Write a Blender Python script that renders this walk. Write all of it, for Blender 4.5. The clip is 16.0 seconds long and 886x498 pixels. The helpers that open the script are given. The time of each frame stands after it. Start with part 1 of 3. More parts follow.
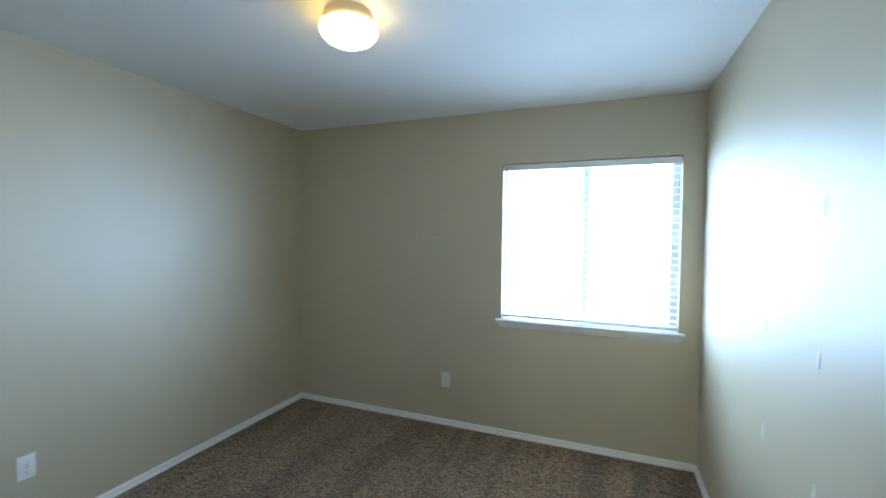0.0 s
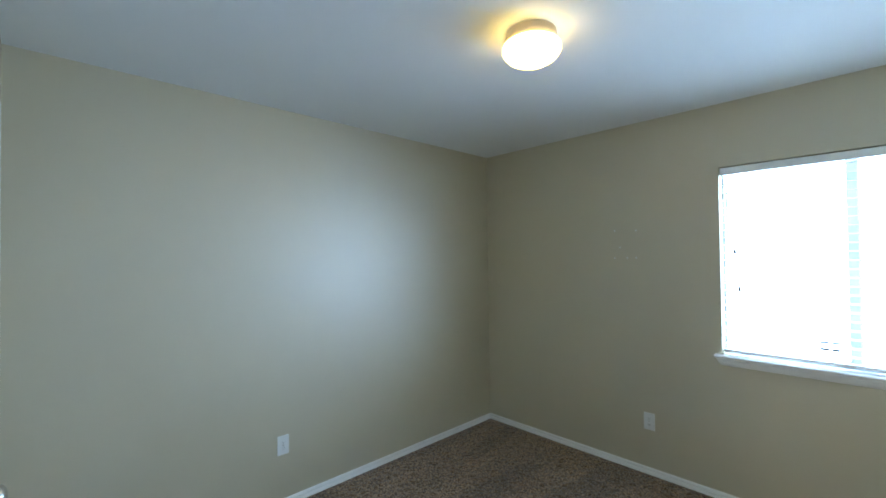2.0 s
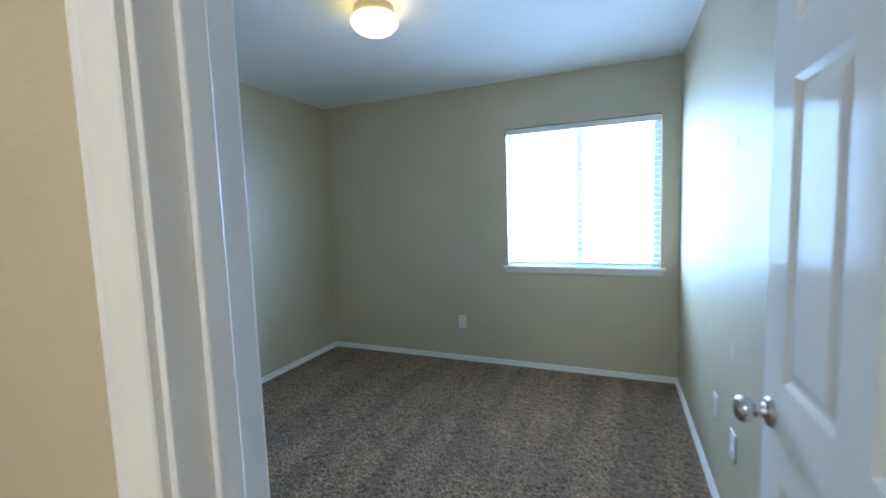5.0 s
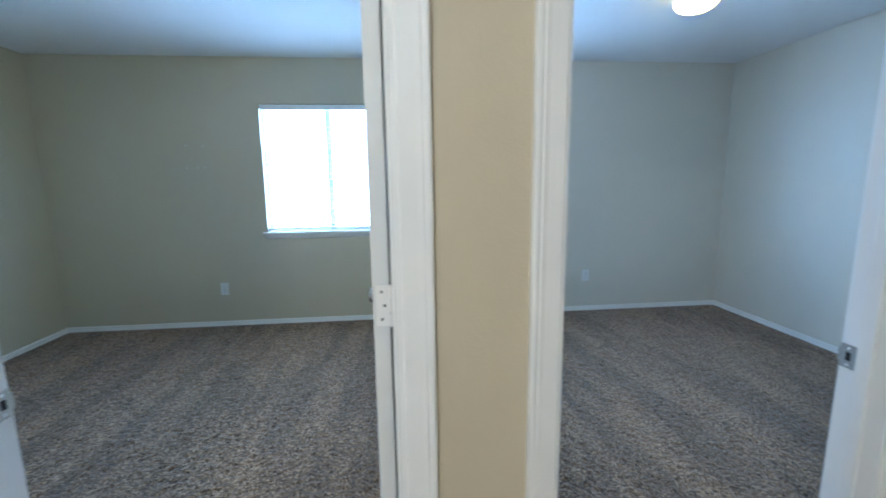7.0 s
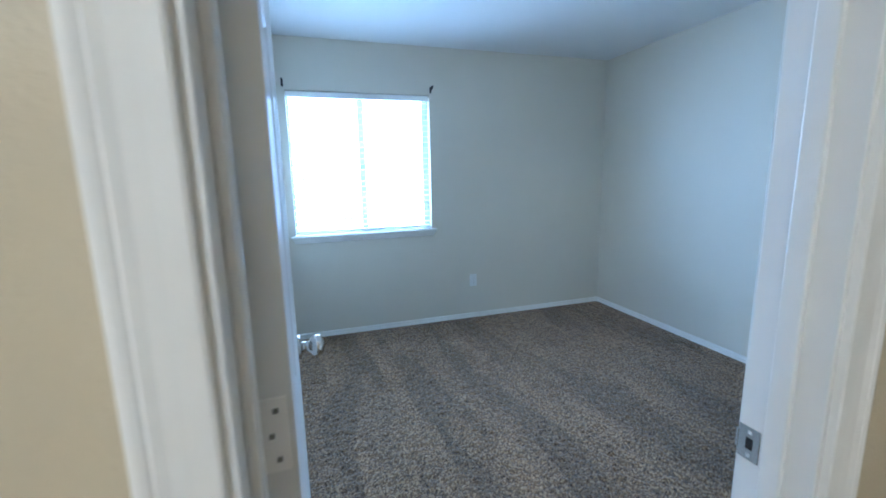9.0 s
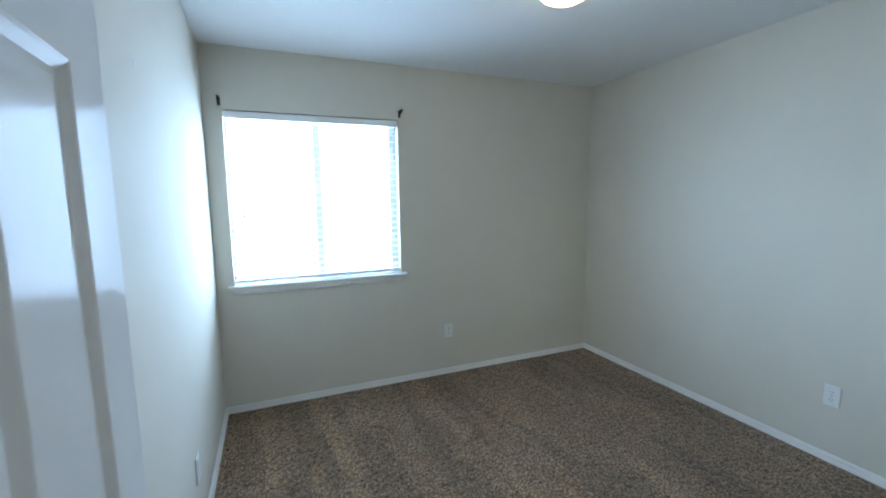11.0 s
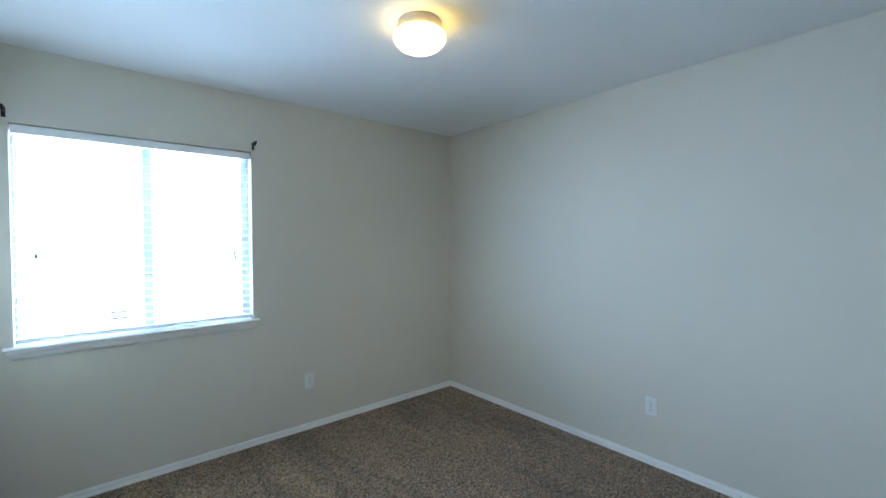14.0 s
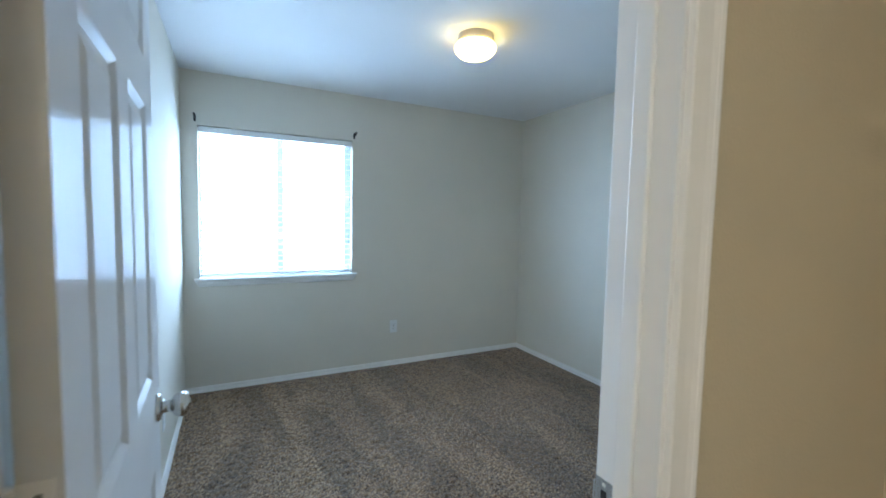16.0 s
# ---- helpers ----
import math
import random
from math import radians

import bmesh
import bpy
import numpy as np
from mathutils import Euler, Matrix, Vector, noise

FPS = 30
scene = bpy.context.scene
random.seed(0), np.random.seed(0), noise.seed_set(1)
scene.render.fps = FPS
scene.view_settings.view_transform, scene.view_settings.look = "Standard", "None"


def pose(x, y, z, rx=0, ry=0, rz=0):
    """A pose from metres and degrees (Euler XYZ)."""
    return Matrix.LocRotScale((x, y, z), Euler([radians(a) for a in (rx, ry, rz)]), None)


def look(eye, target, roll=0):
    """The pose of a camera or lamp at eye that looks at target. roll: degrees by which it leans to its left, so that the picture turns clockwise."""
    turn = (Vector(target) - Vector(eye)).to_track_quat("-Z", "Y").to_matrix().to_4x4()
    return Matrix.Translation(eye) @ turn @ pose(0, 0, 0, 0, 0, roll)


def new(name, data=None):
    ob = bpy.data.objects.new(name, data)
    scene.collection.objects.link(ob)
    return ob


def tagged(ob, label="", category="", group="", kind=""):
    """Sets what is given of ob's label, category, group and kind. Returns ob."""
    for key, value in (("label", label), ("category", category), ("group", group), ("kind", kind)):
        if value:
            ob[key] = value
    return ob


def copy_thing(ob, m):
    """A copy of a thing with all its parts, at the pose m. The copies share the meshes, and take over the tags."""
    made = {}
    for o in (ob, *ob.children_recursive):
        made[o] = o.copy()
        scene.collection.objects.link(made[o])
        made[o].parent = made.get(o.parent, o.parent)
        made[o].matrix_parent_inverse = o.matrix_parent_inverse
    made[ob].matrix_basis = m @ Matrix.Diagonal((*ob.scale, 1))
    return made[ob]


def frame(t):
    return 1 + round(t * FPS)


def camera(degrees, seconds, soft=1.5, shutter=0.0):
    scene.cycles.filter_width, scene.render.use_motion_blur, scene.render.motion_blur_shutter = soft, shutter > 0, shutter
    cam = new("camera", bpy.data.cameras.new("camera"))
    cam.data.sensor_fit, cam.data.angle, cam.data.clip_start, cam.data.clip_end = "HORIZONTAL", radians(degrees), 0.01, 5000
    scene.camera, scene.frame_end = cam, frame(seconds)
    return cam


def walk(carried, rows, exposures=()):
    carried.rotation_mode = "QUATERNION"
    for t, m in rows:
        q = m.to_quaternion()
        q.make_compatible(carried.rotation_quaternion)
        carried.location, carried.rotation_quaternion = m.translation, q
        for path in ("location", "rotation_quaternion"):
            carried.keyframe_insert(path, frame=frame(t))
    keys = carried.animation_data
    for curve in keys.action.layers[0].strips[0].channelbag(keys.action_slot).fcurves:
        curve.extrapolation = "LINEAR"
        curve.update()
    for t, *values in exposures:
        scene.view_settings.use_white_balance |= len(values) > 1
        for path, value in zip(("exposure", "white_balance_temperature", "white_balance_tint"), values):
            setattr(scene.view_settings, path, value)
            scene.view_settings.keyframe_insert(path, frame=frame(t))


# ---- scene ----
cam = camera(93.5, 16.0, soft=1.6, shutter=0.4)

EXPOSURES = [(0, 0.0, 5400, 6), (3.4, 0.05, 5400, 6), (5.6, -0.02, 4750, 5), (7.0, 0.16, 4600, 5), (9.0, 0.24, 4550, 5), (10.8, 0.0, 5450, 6),
             (12.5, 0.0, 5400, 6), (14.7, 0.03, 5400, 6), (15.6, -0.02, 5200, 5), (16, 0.12, 5150, 5)]
PATH = [
    (0, (-0.624, -3.031, 1.531), (-1.356, -1.171, 1.46), 0.6),
    (0.5, (-0.616, -3.003, 1.53), (-1.596, -1.26, 1.515), 0.2),
    (1, (-0.645, -3.003, 1.521), (-1.82, -1.385, 1.544), 0.1),
    (1.5, (-0.664, -2.977, 1.536), (-2.006, -1.495, 1.563), -0.3),
    (2, (-0.669, -2.98, 1.528), (-2.117, -1.601, 1.562), -0.7),
    (2.5, (-0.644, -2.995, 1.523), (-2.123, -1.648, 1.549), -1.3),
    (3, (-0.622, -3.046, 1.506), (-2.072, -1.669, 1.504), -1.8),
    (3.5, (-0.62, -3.112, 1.473), (-1.952, -1.621, 1.425), -2.0),
    (5.8, (-0.386, -3.751, 1.352), (-0.764, -1.801, 1.115), -1.3),
    (6, (-0.364, -3.814, 1.346), (-0.637, -1.848, 1.094), -1.0),
    (6.3, (-0.307, -3.877, 1.362), (-0.439, -1.901, 1.086), -0.7),
    (6.5, (-0.254, -3.917, 1.361), (-0.296, -1.938, 1.074), -1.1),
    (7, (-0.095, -3.971, 1.35), (0.089, -2.005, 1.03), -0.8),
    (7.5, (-0.006, -3.965, 1.353), (0.342, -2.024, 1.017), -0.7),
    (8, (0.051, -3.856, 1.367), (0.513, -1.942, 1.016), -0.8),
    (8.3, (0.112, -3.765, 1.375), (0.624, -1.866, 1.015), -0.7),
    (8.5, (0.158, -3.709, 1.372), (0.702, -1.819, 1.007), -0.7),
    (8.7, (0.209, -3.656, 1.37), (0.783, -1.774, 1.012), -0.9),
    (10.8, (0.401, -3.088, 1.477), (1.121, -1.243, 1.198), -0.8),
    (11, (0.405, -3.054, 1.477), (1.17, -1.222, 1.232), -0.7),
    (11.5, (0.432, -3.023, 1.49), (1.286, -1.224, 1.303), -0.5),
    (12, (0.427, -3.017, 1.49), (1.397, -1.272, 1.362), -0.5),
    (12.5, (0.452, -3.012, 1.478), (1.549, -1.342, 1.403), -0.6),
    (13, (0.491, -2.99, 1.463), (1.703, -1.4, 1.411), -0.6),
    (13.5, (0.483, -2.983, 1.457), (1.773, -1.456, 1.412), -0.5),
    (14, (0.468, -3.027, 1.445), (1.765, -1.506, 1.401), -0.3),
    (14.5, (0.409, -3.115, 1.425), (1.643, -1.541, 1.371), 0.1),
    (15, (0.407, -3.262, 1.414), (1.539, -1.615, 1.34), 0.5),
    (15.5, (0.429, -3.443, 1.391), (1.432, -1.716, 1.283), 1.0),
    (16, (0.387, -3.607, 1.387), (1.292, -1.829, 1.249), 1.2),
]
walk(cam, [(t, look(eye, target, roll)) for t, eye, target, roll in PATH], EXPOSURES)

# ---- light ----
world = bpy.data.worlds.new("sky")
scene.world = world
world.use_nodes = True
wn = world.node_tree
sky = wn.nodes.new("ShaderNodeTexSky")
sky.sky_type = "NISHITA"
sky.sun_disc = False
sky.sun_elevation = radians(40)
sky.sun_rotation = radians(150)
wn.links.new(sky.outputs[0], wn.nodes["Background"].inputs[0])
wn.nodes["Background"].inputs[1].default_value = 0.1


def window_light(name, x, y, z, w, h, watts):
    """Daylight that enters through a window's opening."""
    lamp = bpy.data.lights.new(name, "AREA")
    lamp.shape, lamp.size, lamp.size_y = "RECTANGLE", w, h
    lamp.energy, lamp.color = watts, DAYLIGHT
    ob = new(name, lamp)
    ob.matrix_world = pose(x, y, z, -90, 0, 0)
    return ob


DAYLIGHT = (0.61, 0.78, 0.98)
WARM = (1.0, 0.64, 0.14)
HALL_FILL_COLOUR = (1.0, 0.88, 0.71)
LAMP_GLOW = 9.0
HALL_FILL_GLOW = 160.0
window_light("window_light_a", -0.765, 0.142, 1.48, 1.15, 1.12, 70)
window_light("window_light_b", 0.755, 0.142, 1.48, 1.15, 1.12, 67)


# ---- materials ----
def material(name, colour, rough=0.5, metal=0.0, noise_scale=6.0, vary=0.06, fine=0.0, fine_scale=300.0, bump=0.0, bump_scale=250.0, coat=0.0, ior=1.5, spec=0.5, gloss=0.0):
    """A surface with blotches at a large scale, grain at a fine one and a relief."""
    m = bpy.data.materials.new(name)
    m.use_nodes = True
    n, l = m.node_tree.nodes, m.node_tree.links
    b = n["Principled BSDF"]
    b.inputs["Roughness"].default_value = rough
    b.inputs["Metallic"].default_value = metal
    b.inputs["Coat Weight"].default_value = coat
    b.inputs["IOR"].default_value = ior
    b.inputs["Specular IOR Level"].default_value = spec
    tc = n.new("ShaderNodeTexCoord")
    big = n.new("ShaderNodeTexNoise")
    big.inputs["Scale"].default_value = noise_scale
    big.inputs["Detail"].default_value = 4
    l.new(tc.outputs["Object"], big.inputs["Vector"])
    ramp = n.new("ShaderNodeMapRange")
    ramp.inputs["To Min"].default_value = 1 - vary
    ramp.inputs["To Max"].default_value = 1 + vary
    l.new(big.outputs["Fac"], ramp.inputs["Value"])
    mix = n.new("ShaderNodeVectorMath")
    mix.operation = "SCALE"
    mix.inputs[0].default_value = colour
    l.new(ramp.outputs[0], mix.inputs["Scale"])
    last = mix.outputs[0]
    if fine:
        small = n.new("ShaderNodeTexNoise")
        small.inputs["Scale"].default_value = fine_scale
        small.inputs["Detail"].default_value = 2
        l.new(tc.outputs["Object"], small.inputs["Vector"])
        r2 = n.new("ShaderNodeMapRange")
        r2.inputs["To Min"].default_value = 1 - fine
        r2.inputs["To Max"].default_value = 1 + fine
        l.new(small.outputs["Fac"], r2.inputs["Value"])
        m2 = n.new("ShaderNodeVectorMath")
        m2.operation = "SCALE"
        l.new(last, m2.inputs[0])
        l.new(r2.outputs[0], m2.inputs["Scale"])
        last = m2.outputs[0]
    l.new(last, b.inputs["Base Color"])
    rr = n.new("ShaderNodeMapRange")
    rr.inputs["To Min"].default_value = rough * 0.85
    rr.inputs["To Max"].default_value = min(1, rough * 1.15)
    l.new(big.outputs["Fac"], rr.inputs["Value"])
    l.new(rr.outputs[0], b.inputs["Roughness"])
    if bump:
        bn = n.new("ShaderNodeTexNoise")
        bn.inputs["Scale"].default_value = bump_scale
        bn.inputs["Detail"].default_value = 3
        l.new(tc.outputs["Object"], bn.inputs["Vector"])
        bp = n.new("ShaderNodeBump")
        bp.inputs["Strength"].default_value = bump
        bp.inputs["Distance"].default_value = 0.002
        l.new(bn.outputs["Fac"], bp.inputs["Height"])
        l.new(bp.outputs[0], b.inputs["Normal"])
    if gloss:
        # rolled paint: its relief keeps the sheen even at every angle
        flat, sheen, both = n.new("ShaderNodeBsdfDiffuse"), n.new("ShaderNodeBsdfGlossy"), n.new("ShaderNodeMixShader")
        both.inputs[0].default_value = gloss
        l.new(last, flat.inputs["Color"])
        sheen.inputs["Color"].default_value = (1, 1, 1, 1)
        l.new(rr.outputs[0], sheen.inputs["Roughness"])
        if bump:
            l.new(bp.outputs[0], flat.inputs["Normal"])
            l.new(bp.outputs[0], sheen.inputs["Normal"])
        l.new(flat.outputs[0], both.inputs[1])
        l.new(sheen.outputs[0], both.inputs[2])
        l.new(both.outputs[0], n["Material Output"].inputs["Surface"])
        n.remove(b)
    return m


def carpet_material(name):
    """Speckled cut-pile carpet: light and dark yarns, brushed tracks where the pile leans another way."""
    m = material(name, (0.2, 0.16, 0.12), rough=0.95)
    n, l = m.node_tree.nodes, m.node_tree.links
    b = n["Principled BSDF"]
    b.inputs["Sheen Weight"].default_value = 0.32
    b.inputs["Sheen Roughness"].default_value = 0.5
    b.inputs["Specular IOR Level"].default_value = 0.1
    tc = n.new("ShaderNodeTexCoord")
    yarn = n.new("ShaderNodeTexNoise")
    yarn.inputs["Scale"].default_value = 90
    yarn.inputs["Detail"].default_value = 4
    yarn.inputs["Roughness"].default_value = 0.75
    l.new(tc.outputs["Object"], yarn.inputs["Vector"])
    ramp = n.new("ShaderNodeValToRGB")
    e = ramp.color_ramp.elements
    e[0].position, e[0].color = 0.36, (0.018, 0.010, 0.004, 1)
    e[1].position, e[1].color = 0.67, (0.66, 0.462, 0.275, 1)
    mid = e.new(0.49)
    mid.color = (0.185, 0.110, 0.052, 1)
    l.new(yarn.outputs["Fac"], ramp.inputs[0])

    def turned(degrees, squeeze, wobble):
        """Object coordinates turned, bent a little and squeezed across."""
        bend = n.new("ShaderNodeTexNoise")
        bend.inputs["Scale"].default_value = 1.7
        l.new(tc.outputs["Object"], bend.inputs["Vector"])
        shift = n.new("ShaderNodeVectorMath")
        shift.operation = "MULTIPLY_ADD"
        shift.inputs[1].default_value = (wobble, wobble, 0)
        l.new(bend.outputs["Color"], shift.inputs[0])
        l.new(tc.outputs["Object"], shift.inputs[2])
        turn = n.new("ShaderNodeMapping")
        turn.inputs["Rotation"].default_value = (0, 0, radians(degrees))
        turn.inputs["Scale"].default_value = squeeze
        l.new(shift.outputs[0], turn.inputs["Vector"])
        return turn.outputs[0]

    def streaks(degrees, squeeze, low, high):
        """Vacuum tracks: long streaks with fairly sharp edges."""
        t = n.new("ShaderNodeTexNoise")
        t.inputs["Scale"].default_value = 1.0
        t.inputs["Detail"].default_value = 2
        t.inputs["Roughness"].default_value = 0.4
        l.new(turned(degrees, squeeze, 0.10), t.inputs["Vector"])
        step = n.new("ShaderNodeMapRange")
        step.interpolation_type = "SMOOTHSTEP"
        step.inputs["From Min"].default_value, step.inputs["From Max"].default_value = low, high
        l.new(t.outputs["Fac"], step.inputs["Value"])
        return step.outputs[0]

    def summed(a, b):
        add = n.new("ShaderNodeMath")
        add.operation = "ADD"
        l.new(a, add.inputs[0])
        l.new(b, add.inputs[1])
        return add.outputs[0]

    patch = n.new("ShaderNodeTexNoise")
    patch.inputs["Scale"].default_value = 9.0
    patch.inputs["Detail"].default_value = 5
    patch.inputs["Roughness"].default_value = 0.7
    l.new(tc.outputs["Object"], patch.inputs["Vector"])
    tracks = summed(streaks(12, (4.6, 0.7, 1), 0.48, 0.53), streaks(-24, (4.0, 0.8, 1), 0.54, 0.58))
    rg = n.new("ShaderNodeMapRange")
    rg.inputs["From Min"].default_value, rg.inputs["From Max"].default_value = 0.3, 2.3
    rg.inputs["To Min"].default_value, rg.inputs["To Max"].default_value = 0.68, 1.14
    l.new(summed(tracks, patch.outputs["Fac"]), rg.inputs["Value"])
    sc = n.new("ShaderNodeVectorMath")
    sc.operation = "SCALE"
    l.new(ramp.outputs[0], sc.inputs[0])
    l.new(rg.outputs[0], sc.inputs["Scale"])
    l.new(sc.outputs[0], b.inputs["Base Color"])
    bp = n.new("ShaderNodeBump")
    bp.inputs["Strength"].default_value = 1.0
    bp.inputs["Distance"].default_value = 0.008
    l.new(yarn.outputs["Fac"], bp.inputs["Height"])
    l.new(bp.outputs[0], b.inputs["Normal"])
    return m


PAINT_A = material("khaki_wall_paint", (0.53, 0.46, 0.30), gloss=0.18, rough=0.51, noise_scale=2.5, vary=0.04, bump=0.35, bump_scale=140)
PAINT_B = material("pale_greige_wall_paint", (0.705, 0.665, 0.572), gloss=0.05, rough=0.62, noise_scale=2.5, vary=0.04, bump=0.35, bump_scale=140)
PAINT_HALL = material("tan_hall_paint", (0.60, 0.52, 0.37), gloss=0.03, rough=0.45, noise_scale=2.5, vary=0.04, bump=0.35, bump_scale=140)
CEILING = material("white_ceiling_paint", (0.82, 0.82, 0.81), rough=0.75, noise_scale=2.0, vary=0.03, bump=0.3, bump_scale=120)
TRIM = material("white_trim_paint", (0.88, 0.86, 0.83), spec=0.28, rough=0.38, noise_scale=9, vary=0.04, bump=0.08, bump_scale=60)
DOOR_PAINT = material("white_door_paint", (0.80, 0.79, 0.77), gloss=0.055, rough=0.12, noise_scale=7, vary=0.03, bump=0.06, bump_scale=45)
VINYL = material("grey_vinyl", (0.50, 0.52, 0.53), rough=0.35, noise_scale=12, vary=0.03)
SLAT = material("white_slat", (0.90, 0.90, 0.89), rough=0.4, noise_scale=14, vary=0.03)
PLASTIC = material("white_plastic", (0.82, 0.82, 0.80), rough=0.3, noise_scale=30, vary=0.03)
NICKEL = material("brushed_nickel", (0.62, 0.60, 0.57), rough=0.24, metal=1.0, noise_scale=40, vary=0.08)
BLACK = material("black_iron", (0.012, 0.012, 0.013), rough=0.5, noise_scale=40, vary=0.2)
# grey of the hinge screws, also painted shade for outlet openings
SLOT_SHADE_AND_SCREW = material("grey_slot_shade_and_screw", (0.22, 0.22, 0.21), rough=0.6)
# near-black that stands in for the shade inside holes
HOLE_SHADE = material("hole_shade_dark", (0.02, 0.018, 0.016), rough=0.7)
SPACKLE = material("white_spackle", (0.72, 0.72, 0.70), rough=0.4, noise_scale=60, vary=0.08)
SCUFF = material("grey_scuff", (0.40, 0.38, 0.33), rough=0.5, noise_scale=60, vary=0.15)
INK = material("dark_print", (0.01, 0.011, 0.012), rough=0.8)
LABEL = material("grey_label", (0.03, 0.032, 0.035), rough=0.6, noise_scale=80, vary=0.1)
LAMP_BASE = material("cream_lamp_base", (0.70, 0.60, 0.47), rough=0.35, noise_scale=20, vary=0.05)
CARPET = carpet_material("brown_carpet")

GLASS = bpy.data.materials.new("window_glass")
GLASS.use_nodes = True
gb = GLASS.node_tree.nodes["Principled BSDF"]
gb.inputs["Transmission Weight"].default_value = 1.0
gb.inputs["Roughness"].default_value = 0.0
gb.inputs["IOR"].default_value = 1.45

OPAL = bpy.data.materials.new("lit_opal_glass")
OPAL.use_nodes = True
ob_ = OPAL.node_tree.nodes["Principled BSDF"]
ob_.inputs["Base Color"].default_value = (0.9, 0.88, 0.84, 1)
ob_.inputs["Roughness"].default_value = 0.2
ob_.inputs["Emission Color"].default_value = (*WARM, 1)
ob_.inputs["Emission Strength"].default_value = LAMP_GLOW

# much stronger glow for the unseen lamp added to light the hall
OPAL_HALL_FILL = OPAL.copy()
OPAL_HALL_FILL.name = "hall_fill_glass"
OPAL_HALL_FILL.node_tree.nodes["Principled BSDF"].inputs["Emission Strength"].default_value = HALL_FILL_GLOW
OPAL_HALL_FILL.node_tree.nodes["Principled BSDF"].inputs["Emission Color"].default_value = (*HALL_FILL_COLOUR, 1)


# ---- building blocks ----
def mesh_of(name, bm, mat, smooth=False):
    me = bpy.data.meshes.new(name)
    bmesh.ops.recalc_face_normals(bm, faces=bm.faces[:])
    bm.to_mesh(me)
    bm.free()
    if smooth:
        for p in me.polygons:
            p.use_smooth = True
    me.materials.append(mat)
    return me


def part(name, bm, mat, parent=None, label="", smooth=False, at=None):
    ob = new(name, mesh_of(name, bm, mat, smooth))
    if parent:
        ob.parent = parent
    if at is not None:
        ob.matrix_basis = at
    return tagged(ob, label)


def empty(name, m, label, category, kind="", group=""):
    ob = new(name)
    ob.empty_display_size = 0.05
    ob.matrix_basis = m
    return tagged(ob, label, category, group, kind)


def add_box(bm, x0, x1, y0, y1, z0, z1, bevel=0.0):
    m = Matrix.LocRotScale(((x0 + x1) / 2, (y0 + y1) / 2, (z0 + z1) / 2), None, (abs(x1 - x0), abs(y1 - y0), abs(z1 - z0)))
    got = bmesh.ops.create_cube(bm, size=1.0, matrix=m)
    if bevel:
        edges = list({e for v in got["verts"] for e in v.link_edges})
        bmesh.ops.bevel(bm, geom=edges, offset=bevel, segments=2, affect="EDGES", profile=0.5)
    return bm


def box(x0, x1, y0, y1, z0, z1, bevel=0.0):
    return add_box(bmesh.new(), x0, x1, y0, y1, z0, z1, bevel)


def lathe(profile, n=32):
    """A body turned about z from (radius, height) pairs."""
    bm = bmesh.new()
    rings = []
    for r, z in profile:
        if r < 1e-6:
            rings.append([bm.verts.new((0, 0, z))])
        else:
            rings.append([bm.verts.new((r * math.cos(2 * math.pi * k / n), r * math.sin(2 * math.pi * k / n), z)) for k in range(n)])
    for a, b in zip(rings, rings[1:]):
        for k in range(n):
            va, vb = [a[k % len(a)], a[(k + 1) % len(a)]], [b[(k + 1) % len(b)], b[k % len(b)]]
            f = list(dict.fromkeys(va + vb))
            if len(f) > 2:
                bm.faces.new(f)
    return bm


def sweep(profile, length):
    """A moulding: (y, z) profile carried along x from 0 to length, closed at its ends."""
    bm = bmesh.new()
    a = [bm.verts.new((0, y, z)) for y, z in profile]
    b = [bm.verts.new((length, y, z)) for y, z in profile]
    k = len(profile)
    for i in range(k):
        bm.faces.new((a[i], a[(i + 1) % k], b[(i + 1) % k], b[i]))
    bm.faces.new(a)
    bm.faces.new(b[::-1])
    return bm


def wall_x(name, x0, x1, y0, y1, z0, z1, holes, mat, label):
    """A wall along x with thickness y0..y1 and rectangular holes (x0, x1, z0, z1) through it."""
    xs = sorted({x0, x1, *(v for h in holes for v in h[:2])})
    zs = sorted({z0, z1, *(v for h in holes for v in h[2:])})
    xs, zs = [v for v in xs if x0 <= v <= x1], [v for v in zs if z0 <= v <= z1]

    def solid(i, j):
        if not (0 <= i < len(xs) - 1 and 0 <= j < len(zs) - 1):
            return False
        cx, cz = (xs[i] + xs[i + 1]) / 2, (zs[j] + zs[j + 1]) / 2
        return not any(h[0] < cx < h[1] and h[2] < cz < h[3] for h in holes)

    bm = bmesh.new()

    def quad(*co):
        bm.faces.new([bm.verts.new(c) for c in co])

    for i in range(len(xs) - 1):
        for j in range(len(zs) - 1):
            if not solid(i, j):
                continue
            a, b, c, d = xs[i], xs[i + 1], zs[j], zs[j + 1]
            quad((a, y0, c), (b, y0, c), (b, y0, d), (a, y0, d))
            quad((a, y1, c), (a, y1, d), (b, y1, d), (b, y1, c))
            if not solid(i - 1, j):
                quad((a, y0, c), (a, y0, d), (a, y1, d), (a, y1, c))
            if not solid(i + 1, j):
                quad((b, y0, c), (b, y1, c), (b, y1, d), (b, y0, d))
            if not solid(i, j - 1):
                quad((a, y0, c), (a, y1, c), (b, y1, c), (b, y0, c))
            if not solid(i, j + 1):
                quad((a, y0, d), (b, y0, d), (b, y1, d), (a, y1, d))
    bmesh.ops.remove_doubles(bm, verts=bm.verts[:], dist=1e-5)
    return tagged(part(name, bm, mat), label, "wall", kind="structure")


